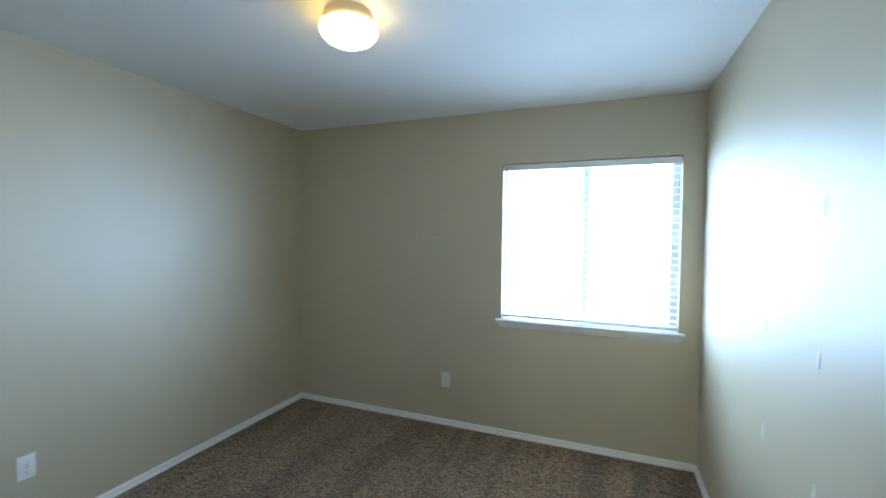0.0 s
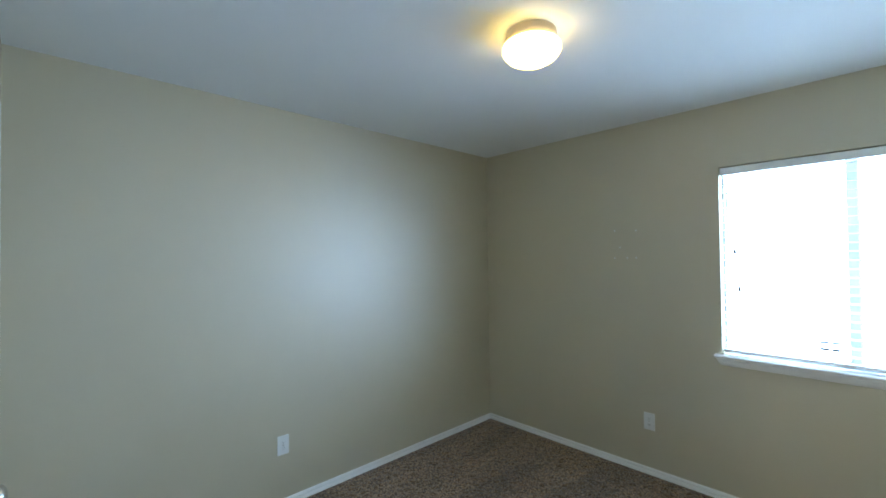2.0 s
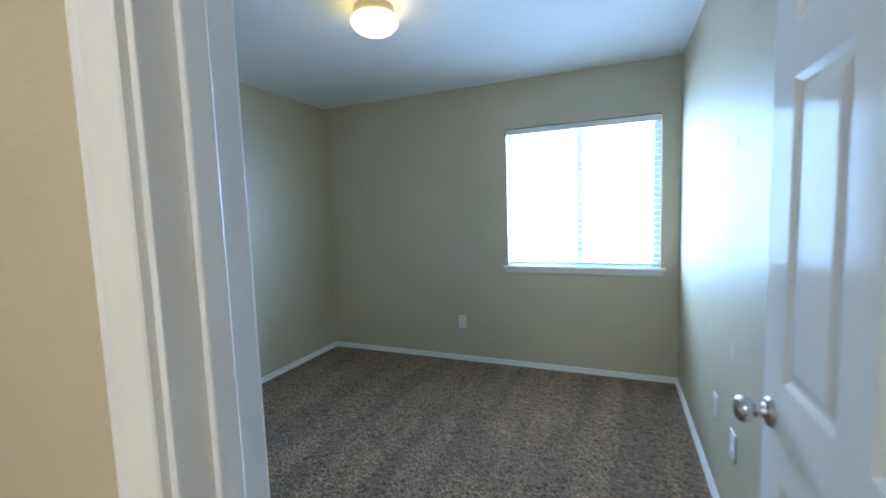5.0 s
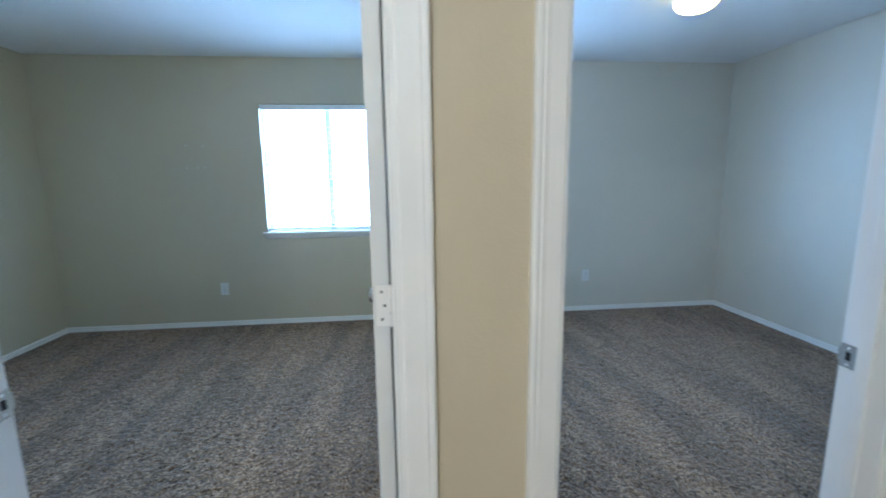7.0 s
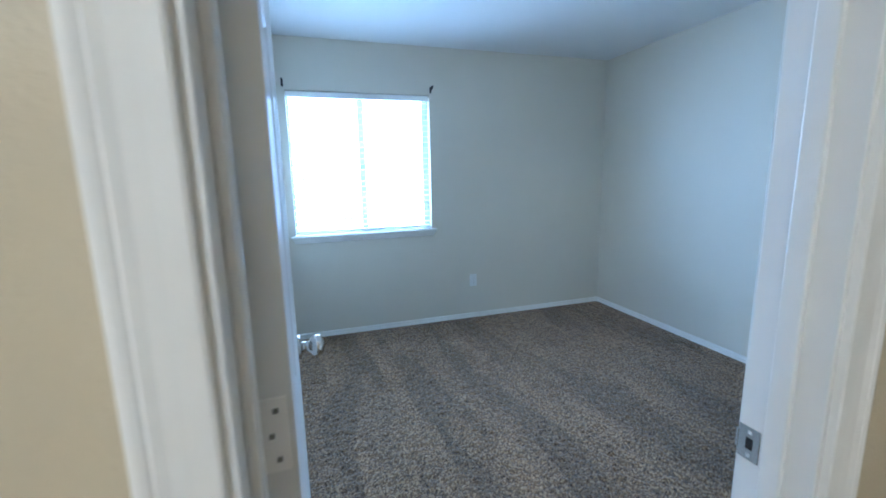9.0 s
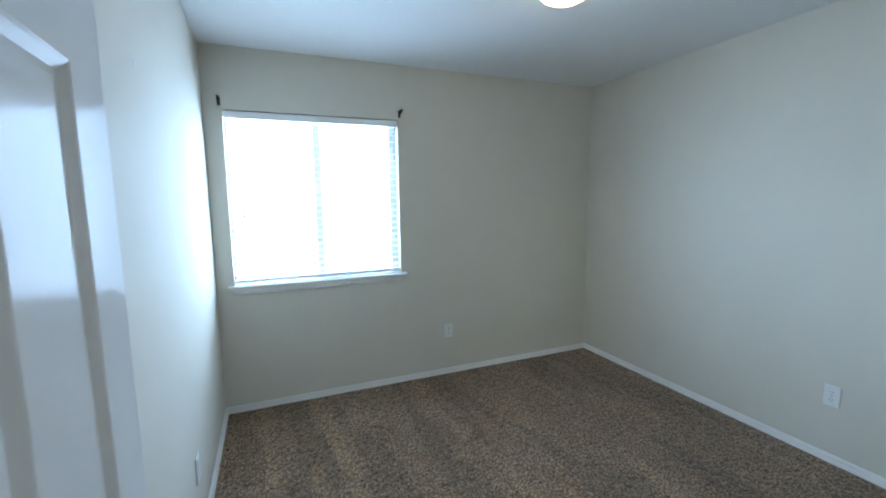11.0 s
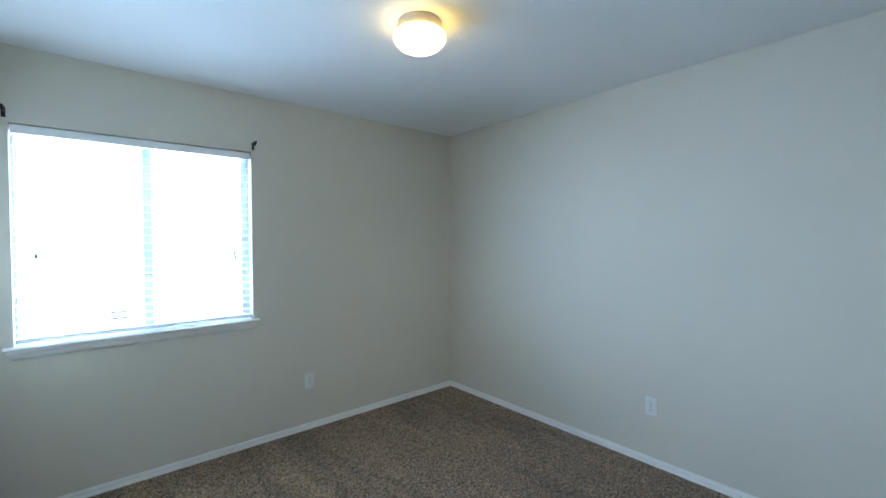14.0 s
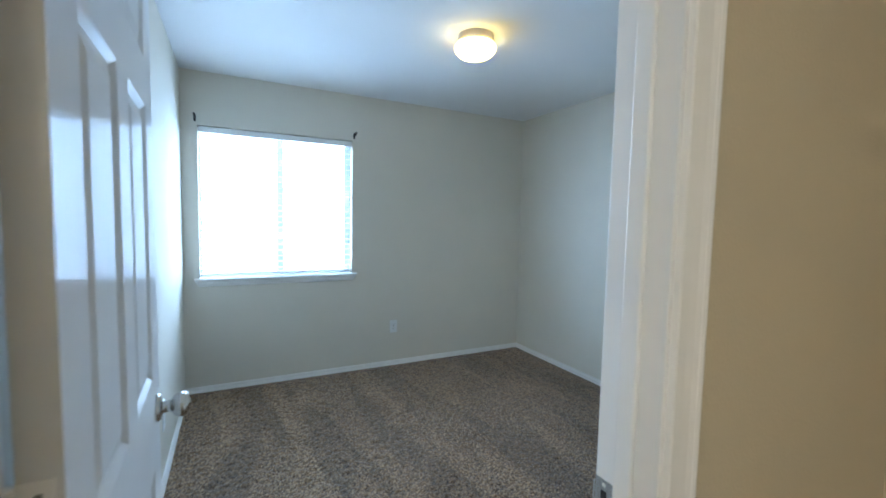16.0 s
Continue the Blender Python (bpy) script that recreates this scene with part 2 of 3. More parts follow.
# ---- plan ----
HIGH = 2.44
FLOOR = 0.030             # top of the pile
LOW = -0.06
DOOR_Y = -3.118            # bedroom face of the wall with the doors
HALL_Y = -3.230           # its hall face
MID_Y = -3.174
A_LEFT, A_RIGHT = -3.19, -0.06
B_LEFT, B_RIGHT = 0.065, 3.138
DOOR_A = (-0.887, -0.112)
DOOR_B = (0.205, 0.941)
DOOR_TOP = 2.04
JAMB = 0.018
CLOSET = (-2.80, -1.58)
WIN_A = (-1.345, -0.185)
WIN_B = (0.172, 1.328)
WIN_Z = (0.905, 2.05)

hole_a = (DOOR_A[0] - JAMB, DOOR_A[1] + JAMB, LOW, DOOR_TOP + JAMB)
hole_b = (DOOR_B[0] - JAMB, DOOR_B[1] + JAMB, LOW, DOOR_TOP + JAMB)
hole_c = (CLOSET[0] - JAMB, CLOSET[1] + JAMB, LOW, DOOR_TOP + JAMB)
wall_x("wall_north_bedroom_a", -3.31, 0.0, 0.0, 0.15, LOW, HIGH, [(*WIN_A, *WIN_Z)], PAINT_A, "khaki painted wall with a window opening")
wall_x("wall_north_bedroom_b", 0.0, 3.26, 0.0, 0.15, LOW, HIGH, [(*WIN_B, *WIN_Z)], PAINT_B, "pale greige painted wall with a window opening")
wall_x("wall_south_bedroom_a", -3.31, 0.0, MID_Y, DOOR_Y, LOW, HIGH, [hole_a, hole_c], PAINT_A, "khaki painted wall with a door and a closet")
wall_x("wall_south_bedroom_b", 0.0, 3.26, MID_Y, DOOR_Y, LOW, HIGH, [hole_b], PAINT_B, "pale greige painted wall with a door opening")
wall_x("wall_hall_north", -3.31, 3.26, HALL_Y, MID_Y, LOW, HIGH, [hole_a, hole_b], PAINT_HALL, "tan painted hall wall with two door openings")
for name, x0, x1, y0, y1, mat, label in (
    ("wall_west", -3.31, A_LEFT, DOOR_Y, 0.0, PAINT_A, "plain khaki painted bedroom wall"),
    ("wall_party_a", A_RIGHT, 0.0, DOOR_Y, 0.0, PAINT_A, "khaki painted wall with patched nail holes"),
    ("wall_party_b", 0.001, B_LEFT, DOOR_Y, 0.0, PAINT_B, "pale greige painted wall behind the open door"),
    ("wall_east", B_RIGHT, 3.26, DOOR_Y, 0.0, PAINT_B, "plain pale greige painted bedroom wall"),
    # unseen walls added to close the hall, deep enough for even lamp light
    ("wall_hall_south", -1.62, 1.92, -5.72, -5.60, PAINT_HALL, "unseen plain tan wall added to close the hall"),
    ("wall_hall_west", -1.62, -1.50, -5.60, HALL_Y, PAINT_HALL, "unseen plain tan end wall added to close the hall"),
    ("wall_hall_east", 1.80, 1.92, -5.60, HALL_Y, PAINT_HALL, "unseen plain tan end wall added to close the hall"),
):
    tagged(part(name, box(x0, x1, y0, y1, LOW, HIGH), mat), label, "wall", kind="structure")
for name, x0, x1, y0, y1 in (
    ("ceiling_bedroom_a", -3.31, 0.0, MID_Y, 0.15),
    ("ceiling_bedroom_b", 0.0, 3.26, MID_Y, 0.15),
    ("ceiling_hall", -1.62, 1.92, -5.72, MID_Y),
):
    tagged(part(name, box(x0, x1, y0, y1, HIGH, HIGH + 0.12), CEILING), "flat white painted ceiling", "ceiling", kind="structure")
tagged(part("floor", box(-3.31, 3.26, -5.72, 0.15, -0.12, LOW), CARPET), "floor under the carpet", "floor", kind="structure")


def carpet(name, x0, x1, y0, y1, step, label):
    """Carpet whose tufts stand at uneven heights."""
    rng = np.random.default_rng(len(name) + int(100 * abs(x0)))
    nx, ny = int((x1 - x0) / step) + 1, int((y1 - y0) / step) + 1
    gx, gy = np.meshgrid(np.linspace(x0, x1, nx), np.linspace(y0, y1, ny), indexing="ij")
    h = rng.normal(0, 1, (nx, ny))
    soft = (h + np.roll(h, 1, 0) + np.roll(h, 1, 1) + np.roll(np.roll(h, 1, 0), 1, 1)) / 2
    gz = np.clip(0.0034 * (0.55 * h + 0.6 * soft), -0.009, 0.008)
    edge = np.minimum.reduce([gx - x0, x1 - gx, y1 - gy])
    gz = gz * np.clip((edge - 0.02) / 0.05, 0.0, 1.0)
    gx = gx + rng.uniform(-0.3, 0.3, gx.shape) * step
    gy = gy + rng.uniform(-0.3, 0.3, gy.shape) * step
    gz = gz + FLOOR
    co = np.stack([gx, gy, gz], -1).reshape(-1, 3)
    i, j = np.meshgrid(np.arange(nx - 1), np.arange(ny - 1), indexing="ij")
    a = (i * ny + j).ravel()
    quads = np.stack([a, a + ny, a + ny + 1, a + 1], -1)
    me = bpy.data.meshes.new(name)
    me.from_pydata(co.tolist(), [], quads.tolist())
    me.materials.append(CARPET)
    me.polygons.foreach_set("use_smooth", [True] * len(me.polygons))
    return tagged(new(name, me), label, "carpet", kind="structure")


carpet("carpet_bedroom_a", A_LEFT - 0.01, -0.03, MID_Y, 0.01, 0.0095, "brown speckled pile carpet with vacuum tracks")
carpet("carpet_bedroom_b", -0.03, B_RIGHT + 0.01, MID_Y, 0.01, 0.0095, "brown speckled pile carpet with vacuum tracks")
carpet("carpet_hall", -1.51, 1.81, -5.61, MID_Y, 0.03, "brown speckled pile hall carpet")


# ---- baseboards ----
BASE_PROFILE = ((0, -0.02), (0.016, -0.02), (0.016, 0.034), (0.014, 0.041), (0.009, 0.047), (0.0015, 0.048), (0.0015, 0.055), (0.011, 0.056), (0.0125, 0.060), (0.010, 0.068), (0.005, 0.0735), (0, 0.0745))


def baseboard(x, y, turn, length, mat=TRIM):
    ob = part("baseboard", sweep(BASE_PROFILE, length), mat, at=pose(x, y, 0, 0, 0, turn))
    return tagged(ob, "white painted wooden baseboard with a stepped top", "baseboard", kind="structure")


W = 0.060                 # casing width
REVEAL = 0.009
# profile grows along local +y, away from the wall
baseboard(A_RIGHT, 0, 180, A_RIGHT - A_LEFT)
baseboard(A_LEFT, -0.0135, -90, -DOOR_Y - 0.027)
baseboard(A_RIGHT, DOOR_Y + 0.0135, 90, -DOOR_Y - 0.027)
baseboard(A_LEFT, DOOR_Y, 0, CLOSET[0] - W - REVEAL - A_LEFT)
baseboard(CLOSET[1] + W + REVEAL, DOOR_Y, 0, DOOR_A[0] - CLOSET[1] - 2 * W - 2 * REVEAL)
baseboard(B_RIGHT, 0, 180, B_RIGHT - B_LEFT)
baseboard(B_LEFT, -0.0135, -90, -DOOR_Y - 0.027)
baseboard(B_RIGHT, DOOR_Y + 0.0135, 90, -DOOR_Y - 0.027)
baseboard(DOOR_B[1] + W + REVEAL, DOOR_Y, 0, B_RIGHT - DOOR_B[1] - W - REVEAL)
baseboard(DOOR_A[0] - W - REVEAL, HALL_Y, 180, 1.5 + DOOR_A[0] - W - REVEAL)
baseboard(1.80, HALL_Y, 180, 1.80 - DOOR_B[1] - W - REVEAL)
baseboard(DOOR_B[0] - W - REVEAL, HALL_Y, 180, DOOR_B[0] - DOOR_A[1] - 2 * W - 2 * REVEAL)


# ---- door frames ----
# across the casing (0 at the opening) and out from the wall
CASING = ((0, 0), (0, 0.009), (0.003, 0.011), (0.020, 0.012), (0.034, 0.0135), (0.043, 0.016), (0.0455, 0.0146), (0.048, 0.0163), (0.0535, 0.0175), (0.058, 0.0165), (W, 0.014), (W, 0))


def casing_leg(parent, x, y, side, face, z1, name="casing"):
    """An upright casing: side is the way it widens along x, face the way it stands out along y."""
    bm = bmesh.new()
    lo = [bm.verts.new((x + side * u, y + face * v, LOW)) for u, v in CASING]
    hi = [bm.verts.new((x + side * u, y + face * v, z1 + u)) for u, v in CASING]
    k = len(CASING)
    for i in range(k):
        bm.faces.new((lo[i], lo[(i + 1) % k], hi[(i + 1) % k], hi[i]))
    bm.faces.new(lo)
    bm.faces.new(hi[::-1])
    part(name, bm, TRIM, parent)


def casing_head(parent, x0, x1, y, face, z1):
    bm = bmesh.new()
    lo = [bm.verts.new((x0 - u, y + face * v, z1 + u)) for u, v in CASING]
    hi = [bm.verts.new((x1 + u, y + face * v, z1 + u)) for u, v in CASING]
    k = len(CASING)
    for i in range(k):
        bm.faces.new((lo[i], lo[(i + 1) % k], hi[(i + 1) % k], hi[i]))
    bm.faces.new(lo)
    bm.faces.new(hi[::-1])
    part("casing_head", bm, TRIM, parent)


def door_frame(name, x0, x1, strike_left, label, hall=True):
    fr = empty(name, Matrix(), label, "door frame", "structure")
    back = HALL_Y if hall else MID_Y
    z = DOOR_TOP
    part("jamb", box(x0 - JAMB, x0, back, DOOR_Y, LOW, z, 0.0015), TRIM, fr)
    part("jamb", box(x1, x1 + JAMB, back, DOOR_Y, LOW, z, 0.0015), TRIM, fr)
    part("head_jamb", box(x0 - JAMB, x1 + JAMB, back, DOOR_Y, z, z + JAMB, 0.0015), TRIM, fr)
    for y, face in ((DOOR_Y, 1), (HALL_Y, -1)) if hall else ((DOOR_Y, 1),):
        casing_leg(fr, x0 - REVEAL, y, -1, face, z + REVEAL)
        casing_leg(fr, x1 + REVEAL, y, 1, face, z + REVEAL)
        casing_head(fr, x0 - REVEAL, x1 + REVEAL, y, face, z + REVEAL)
    if hall:
        s0, s1 = DOOR_Y - 0.073, DOOR_Y - 0.041
        part("door_stop", box(x0, x0 + 0.010, s0, s1, LOW, z, 0.003), TRIM, fr)
        part("door_stop", box(x1 - 0.010, x1, s0, s1, LOW, z, 0.003), TRIM, fr)
        part("door_stop", box(x0 + 0.010, x1 - 0.010, s0, s1, z - 0.010, z, 0.003), TRIM, fr)
        # strike plate with its lip; a dark box paints the shade of its bolt hole
        s = 1 if strike_left else -1
        x = x0 if strike_left else x1
        plate = part("strike_plate", add_box(box(min(x, x + s * 0.002), max(x, x + s * 0.002), DOOR_Y - 0.034, DOOR_Y + 0.001, 0.90, 0.958, 0.0008),
                                             min(x - s * 0.004, x + s * 0.002), max(x - s * 0.004, x + s * 0.002), DOOR_Y + 0.001, DOOR_Y + 0.006, 0.912, 0.946, 0.001),
                     NICKEL, fr, "brushed nickel strike plate")
        part("bolt_hole_shade", box(min(x + s * 0.002, x + s * 0.0026), max(x + s * 0.002, x + s * 0.0026), DOOR_Y - 0.023, DOOR_Y - 0.012, 0.919, 0.939, 0.0002), HOLE_SHADE, plate)
        for sz in (0.9085, 0.9495):
            part("screw", box(min(x + s * 0.002, x + s * 0.0028), max(x + s * 0.002, x + s * 0.0028), DOOR_Y - 0.0205, DOOR_Y - 0.0145, sz - 0.003, sz + 0.003, 0.0003), PLASTIC, plate)
    return fr


door_frame("door_frame_1", *DOOR_A, True, "white painted door frame with moulded casing and strike plate")
door_frame("door_frame_2", *DOOR_B, False, "white painted door frame with moulded casing and strike plate")
door_frame("closet_frame", *CLOSET, True, "white painted closet frame with moulded casing", hall=False)


# ---- doors ----
def ring(bm, a, b):
    for i in range(4):
        bm.faces.new((a[i], a[(i + 1) % 4], b[(i + 1) % 4], b[i]))


def moulded_panel(x0, x1, z0, z1, thick):
    """A raised panel, the same on both faces: sloping edge, groove, raised field."""
    bm = bmesh.new()
    for s in (1, -1):
        loops = []
        for inset, depth in ((0, 0), (0.004, 0.0015), (0.014, 0.0085), (0.022, 0.0085), (0.040, 0.003), (0.044, 0.0022)):
            y = -thick / 2 + s * (thick / 2 - depth)
            loops.append([bm.verts.new(c) for c in ((x0 + inset, y, z0 + inset), (x1 - inset, y, z0 + inset), (x1 - inset, y, z1 - inset), (x0 + inset, y, z1 - inset))])
        for a, b in zip(loops, loops[1:]):
            ring(bm, a, b)
        bm.faces.new(loops[-1])
    return bm


def slab(width, high, thick, holes):
    """Stiles and rails: a board with rectangular holes through it."""
    xs = sorted({0, width, *(v for h in holes for v in h[:2])})
    zs = sorted({0, high, *(v for h in holes for v in h[2:])})
    bm = bmesh.new()

    def solid(i, j):
        if not (0 <= i < len(xs) - 1 and 0 <= j < len(zs) - 1):
            return False
        cx, cz = (xs[i] + xs[i + 1]) / 2, (zs[j] + zs[j + 1]) / 2
        return not any(h[0] < cx < h[1] and h[2] < cz < h[3] for h in holes)

    def quad(*co):
        bm.faces.new([bm.verts.new(c) for c in co])

    for i in range(len(xs) - 1):
        for j in range(len(zs) - 1):
            if not solid(i, j):
                continue
            a, b, c, d = xs[i], xs[i + 1], zs[j], zs[j + 1]
            quad((a, 0, c), (b, 0, c), (b, 0, d), (a, 0, d))
            quad((a, -thick, c), (a, -thick, d), (b, -thick, d), (b, -thick, c))
            for k, (p, q), (r, s) in ((solid(i - 1, j), (a, c), (a, d)), (solid(i + 1, j), (b, c), (b, d)), (solid(i, j - 1), (a, c), (b, c)), (solid(i, j + 1), (a, d), (b, d))):
                if not k:
                    quad((p, 0, q), (p, -thick, q), (r, -thick, s), (r, 0, s))
    bmesh.ops.remove_doubles(bm, verts=bm.verts[:], dist=1e-5)
    return bm


ROSE = ((0, 0), (0.033, 0), (0.033, 0.003), (0.030, 0.008), (0.019, 0.011), (0.0145, 0.014), (0.0135, 0.026), (0.016, 0.031), (0.023, 0.035),
        (0.0285, 0.043), (0.0295, 0.052), (0.027, 0.061), (0.019, 0.067), (0.008, 0.0695), (0, 0.070))



def panelled_door(name, width, m, mirror, label, knob_back=True, set_back=0.006):
    """A six-panel door, hinged at its origin, its bedroom face towards local +y. mirror: it reaches towards local -x."""
    thick, high = 0.035, 2.003
    root = empty(name, m, label, "door", "structure")
    inner = root
    stile, muntin = 0.112 * width / 0.76, 0.095 * width / 0.76
    pw = (width - 2 * stile - muntin) / 2
    cols = ((stile, stile + pw), (stile + pw + muntin, width - stile))
    rows = ((0.21, 0.765), (0.975, 1.592), (1.692, 1.885))
    holes = [(*c, *r) for r in rows for c in cols]
    s = -1 if mirror else 1
    flip = Matrix.Translation((s * 0.004, -set_back, 0.032)) @ Matrix.Diagonal((s, 1, 1, 1))

    def put(nm, bm, mat, parent=None, lab="", smooth=False):
        bmesh.ops.transform(bm, matrix=flip, verts=bm.verts[:])
        return part(nm, bm, mat, parent or inner, lab, smooth)

    put("stiles_and_rails", slab(width, high, thick, holes), DOOR_PAINT)
    for h in holes:
        put("panel", moulded_panel(*h, thick), DOOR_PAINT)
    kx, kz = width - 0.054, 0.890
    for face in ((1, -1) if knob_back else (1,)):
        bm = lathe(ROSE, 28)
        y = 0 if face > 0 else -thick
        bmesh.ops.transform(bm, matrix=Matrix.Translation((kx, y, kz)) @ Matrix.Rotation(radians(-90 * face), 4, "X"), verts=bm.verts[:])
        put("knob", bm, NICKEL, lab="round brushed nickel knob", smooth=True)
    for hz in (0.18, 1.06, 1.815):
        bm = bmesh.new()
        for k in range(3):
            z0 = hz - 0.045 + 0.0303 * k
            g = lathe(((0, 0), (0.006, 0), (0.0065, 0.0015), (0.0065, 0.0278), (0.006, 0.0293), (0, 0.0293)), 14)
            bmesh.ops.translate(g, vec=(-0.004, 0.006, z0), verts=g.verts[:])
            tmp = bpy.data.meshes.new("knuckle")
            g.to_mesh(tmp)
            g.free()
            bm.from_mesh(tmp)
            bpy.data.meshes.remove(tmp)
        add_box(bm, -0.0022, 0.0, -0.028, max(0.004, set_back), hz - 0.045, hz + 0.045)
        hinge = put("hinge", bm, TRIM, lab="hinge painted over in white")
        for dz in (-0.03, 0.0, 0.03):
            put("screw", box(-0.0032, -0.0022, -0.019 + 0.006 * (dz == 0), -0.013 + 0.006 * (dz == 0), hz + dz - 0.003, hz + dz + 0.003), SLOT_SHADE_AND_SCREW, hinge)
    return root


panelled_door("door_1", 0.766, pose(DOOR_A[1], DOOR_Y + 0.006, 0, 0, 0, -89.7), True, "white six-panel door standing open against the party wall", set_back=0.018)
panelled_door("door_2", 0.731, pose(DOOR_B[0], DOOR_Y + 0.006, 0, 0, 0, 91.8), False, "white six-panel door standing open beside the greige wall", set_back=0.003)
mid = (CLOSET[0] + CLOSET[1]) / 2
leaf = mid - CLOSET[0] - 0.006
panelled_door("closet_door", leaf, pose(CLOSET[0], DOOR_Y + 0.004, 0), False, "closed white six-panel closet door with nickel knob", knob_back=False)
panelled_door("closet_door", leaf, pose(CLOSET[1], DOOR_Y + 0.004, 0), True, "closed white six-panel closet door with nickel knob", knob_back=False)


# ---- windows ----
def window(name, x0, x1):
    z0, z1 = WIN_Z
    w = empty(name, pose((x0 + x1) / 2, 0, z0), "pale grey vinyl sliding window with a painted wooden sill", "window", "structure")
    hw, h = (x1 - x0) / 2, z1 - z0
    f, ya, yb = 0.014, 0.075, 0.135
    for nm, b in (("window_frame", (-hw, -hw + f, ya, yb, 0, h)), ("window_frame", (hw - f, hw, ya, yb, 0, h)),
                  ("window_frame", (-hw + f, hw - f, ya, yb, 0, f)), ("window_frame", (-hw + f, hw - f, ya, yb, h - f, h))):
        part(nm, box(*b, 0.003), VINYL, w)
    for a, b, y in ((-hw + f, 0.024, 0.108), (-0.024, hw - f, 0.082)):
        sash = bmesh.new()
        s, s0, s1 = 0.022, (0.006 if a < -0.1 else 0.046), (0.046 if a < -0.1 else 0.034)
        for c in ((a, a + s0, f, h - f), (b - s1, b, f, h - f), (a + s0, b - s1, f, f + s), (a + s0, b - s1, h - f - s, h - f)):
            add_box(sash, c[0], c[1], y, y + 0.022, c[2], c[3], 0.002)
        sh = part("sash", sash, VINYL, w)
        pane = part("pane", box(a + s0, b - s1, y + 0.009, y + 0.013, f + s, h - f - s), GLASS, sh)
        pane.visible_shadow = False
    # sill with a rounded nose and an apron under it
    nose = [(0.07, 0.0), (-0.030, 0.0), (-0.036, -0.003), (-0.039, -0.009), (-0.036, -0.015), (-0.030, -0.018), (0.07, -0.018)]
    bm = sweep([(y, z) for y, z in nose], 2 * hw - 0.002)
    bmesh.ops.translate(bm, vec=(-hw + 0.001, 0, 0.004), verts=bm.verts[:])
    sill = part("window_sill", bm, TRIM, w)
    for side in (-1, 1):
        bm = sweep([(-0.0005, 0.0), *nose[1:6], (-0.0005, -0.018)], 0.036)
        bmesh.ops.translate(bm, vec=(hw if side > 0 else -hw - 0.036, 0, 0.004), verts=bm.verts[:])
        part("sill_horn", bm, TRIM, sill)
    apron = sweep([(-0.0005, 0), (-0.031, 0), (-0.031, -0.005), (-0.025, -0.012), (-0.019, -0.030), (-0.012, -0.041), (-0.009, -0.044), (-0.0005, -0.044)], 2 * hw)
    for v in apron.verts:
        # the moulding returns to the wall at its ends
        out = 0.004 + 0.55 * min(0.045, 0.048 + v.co.z)
        v.co.x += -hw - out if v.co.x < hw else -hw + out
    bmesh.ops.translate(apron, vec=(0, 0, -0.0145), verts=apron.verts[:])
    part("apron", apron, TRIM, w)
    latch = part("latch", box(-0.010, 0.010, 0.070, 0.082, h * 0.5 - 0.03, h * 0.5 + 0.03, 0.003), VINYL, w)
    return w


window("window_1", *WIN_A)
window("window_2", *WIN_B)


SLAT_TILT = 11            # inner edges down


def blind(x0, x1, cords):
    z0, z1 = WIN_Z
    cx, hw = (x0 + x1) / 2, (x1 - x0) / 2 - 0.006
    root = empty("window_blind", pose(cx, 0.036, z0), "white horizontal slat blind lowered with its slats open", "blind", group="window blinds")
    h = z1 - z0
    part("valance", box(-hw, hw, -0.034, -0.024, h - 0.050, h - 0.007, 0.003), SLAT, root)
    part("headrail", box(-hw, hw, -0.023, 0.027, h - 0.044, h - 0.004, 0.002), SLAT, root)
    part("bottom_rail", box(-hw, hw, -0.025, 0.025, 0.022, 0.038, 0.004), SLAT, root)
    n = 23
    prof = [(-0.018, 0.0), (-0.009, 0.0018), (0.009, 0.0018), (0.018, 0.0), (0.018, -0.002), (0.009, -0.0002), (-0.009, -0.0002), (-0.018, -0.002)]
    bm = sweep(prof, 2 * hw)
    bmesh.ops.translate(bm, vec=(-hw, 0, 0), verts=bm.verts[:])
    me = mesh_of("slat", bm, SLAT)
    for k in range(n):
        ob = new("slat", me)
        ob.parent = root
        ob.matrix_basis = pose(0, 0, 0.038 + (k + 0.75) * (h - 0.09) / n, SLAT_TILT + random.uniform(-2, 2), 0, 0)
    for x in (-hw + 0.13, 0.02, hw - 0.13):
        for y in (-0.0192, 0.0192):
            part("ladder_cord", box(x - 0.0012, x + 0.0012, y - 0.0006, y + 0.0006, 0.036, h - 0.044), SLAT, root)
    for x, drop in cords:
        c = part("pull_cord", box(x - cx - 0.0011, x - cx + 0.0011, -0.0372, -0.0352, drop - z0 + 0.03, h - 0.048), SLAT, root)
        t = lathe(((0, 0), (0.006, 0.001), (0.0075, 0.012), (0.005, 0.026), (0.002, 0.032), (0, 0.032)), 12)
        bmesh.ops.translate(t, vec=(x - cx, -0.0362, drop - z0), verts=t.verts[:])
        part("tassel", t, LABEL, c, "grey cord tassel", True)
    return root


blind(*WIN_A, ((-0.30, 1.17), (-0.305, 1.12), (-1.27, 1.52), (-1.25, 1.30)))
blind(*WIN_B, ((1.213, 1.35), (1.219, 1.32), (0.262, 1.355)))


def window_label(x, z):
    root = empty("window_label", pose(x, 0.1165, z), "small grey printed sticker on the window pane", "sticker", group="window stickers")
    for k in range(2):
        for j in range(3):
            part("printed_bar", box(-0.042 + 0.046 * k, -0.004 + 0.046 * k, -0.0008, 0, 0.019 * j, 0.019 * j + 0.012), INK, root)
    return root


window_label(-0.868, 0.985)
window_label(0.605, 0.982)


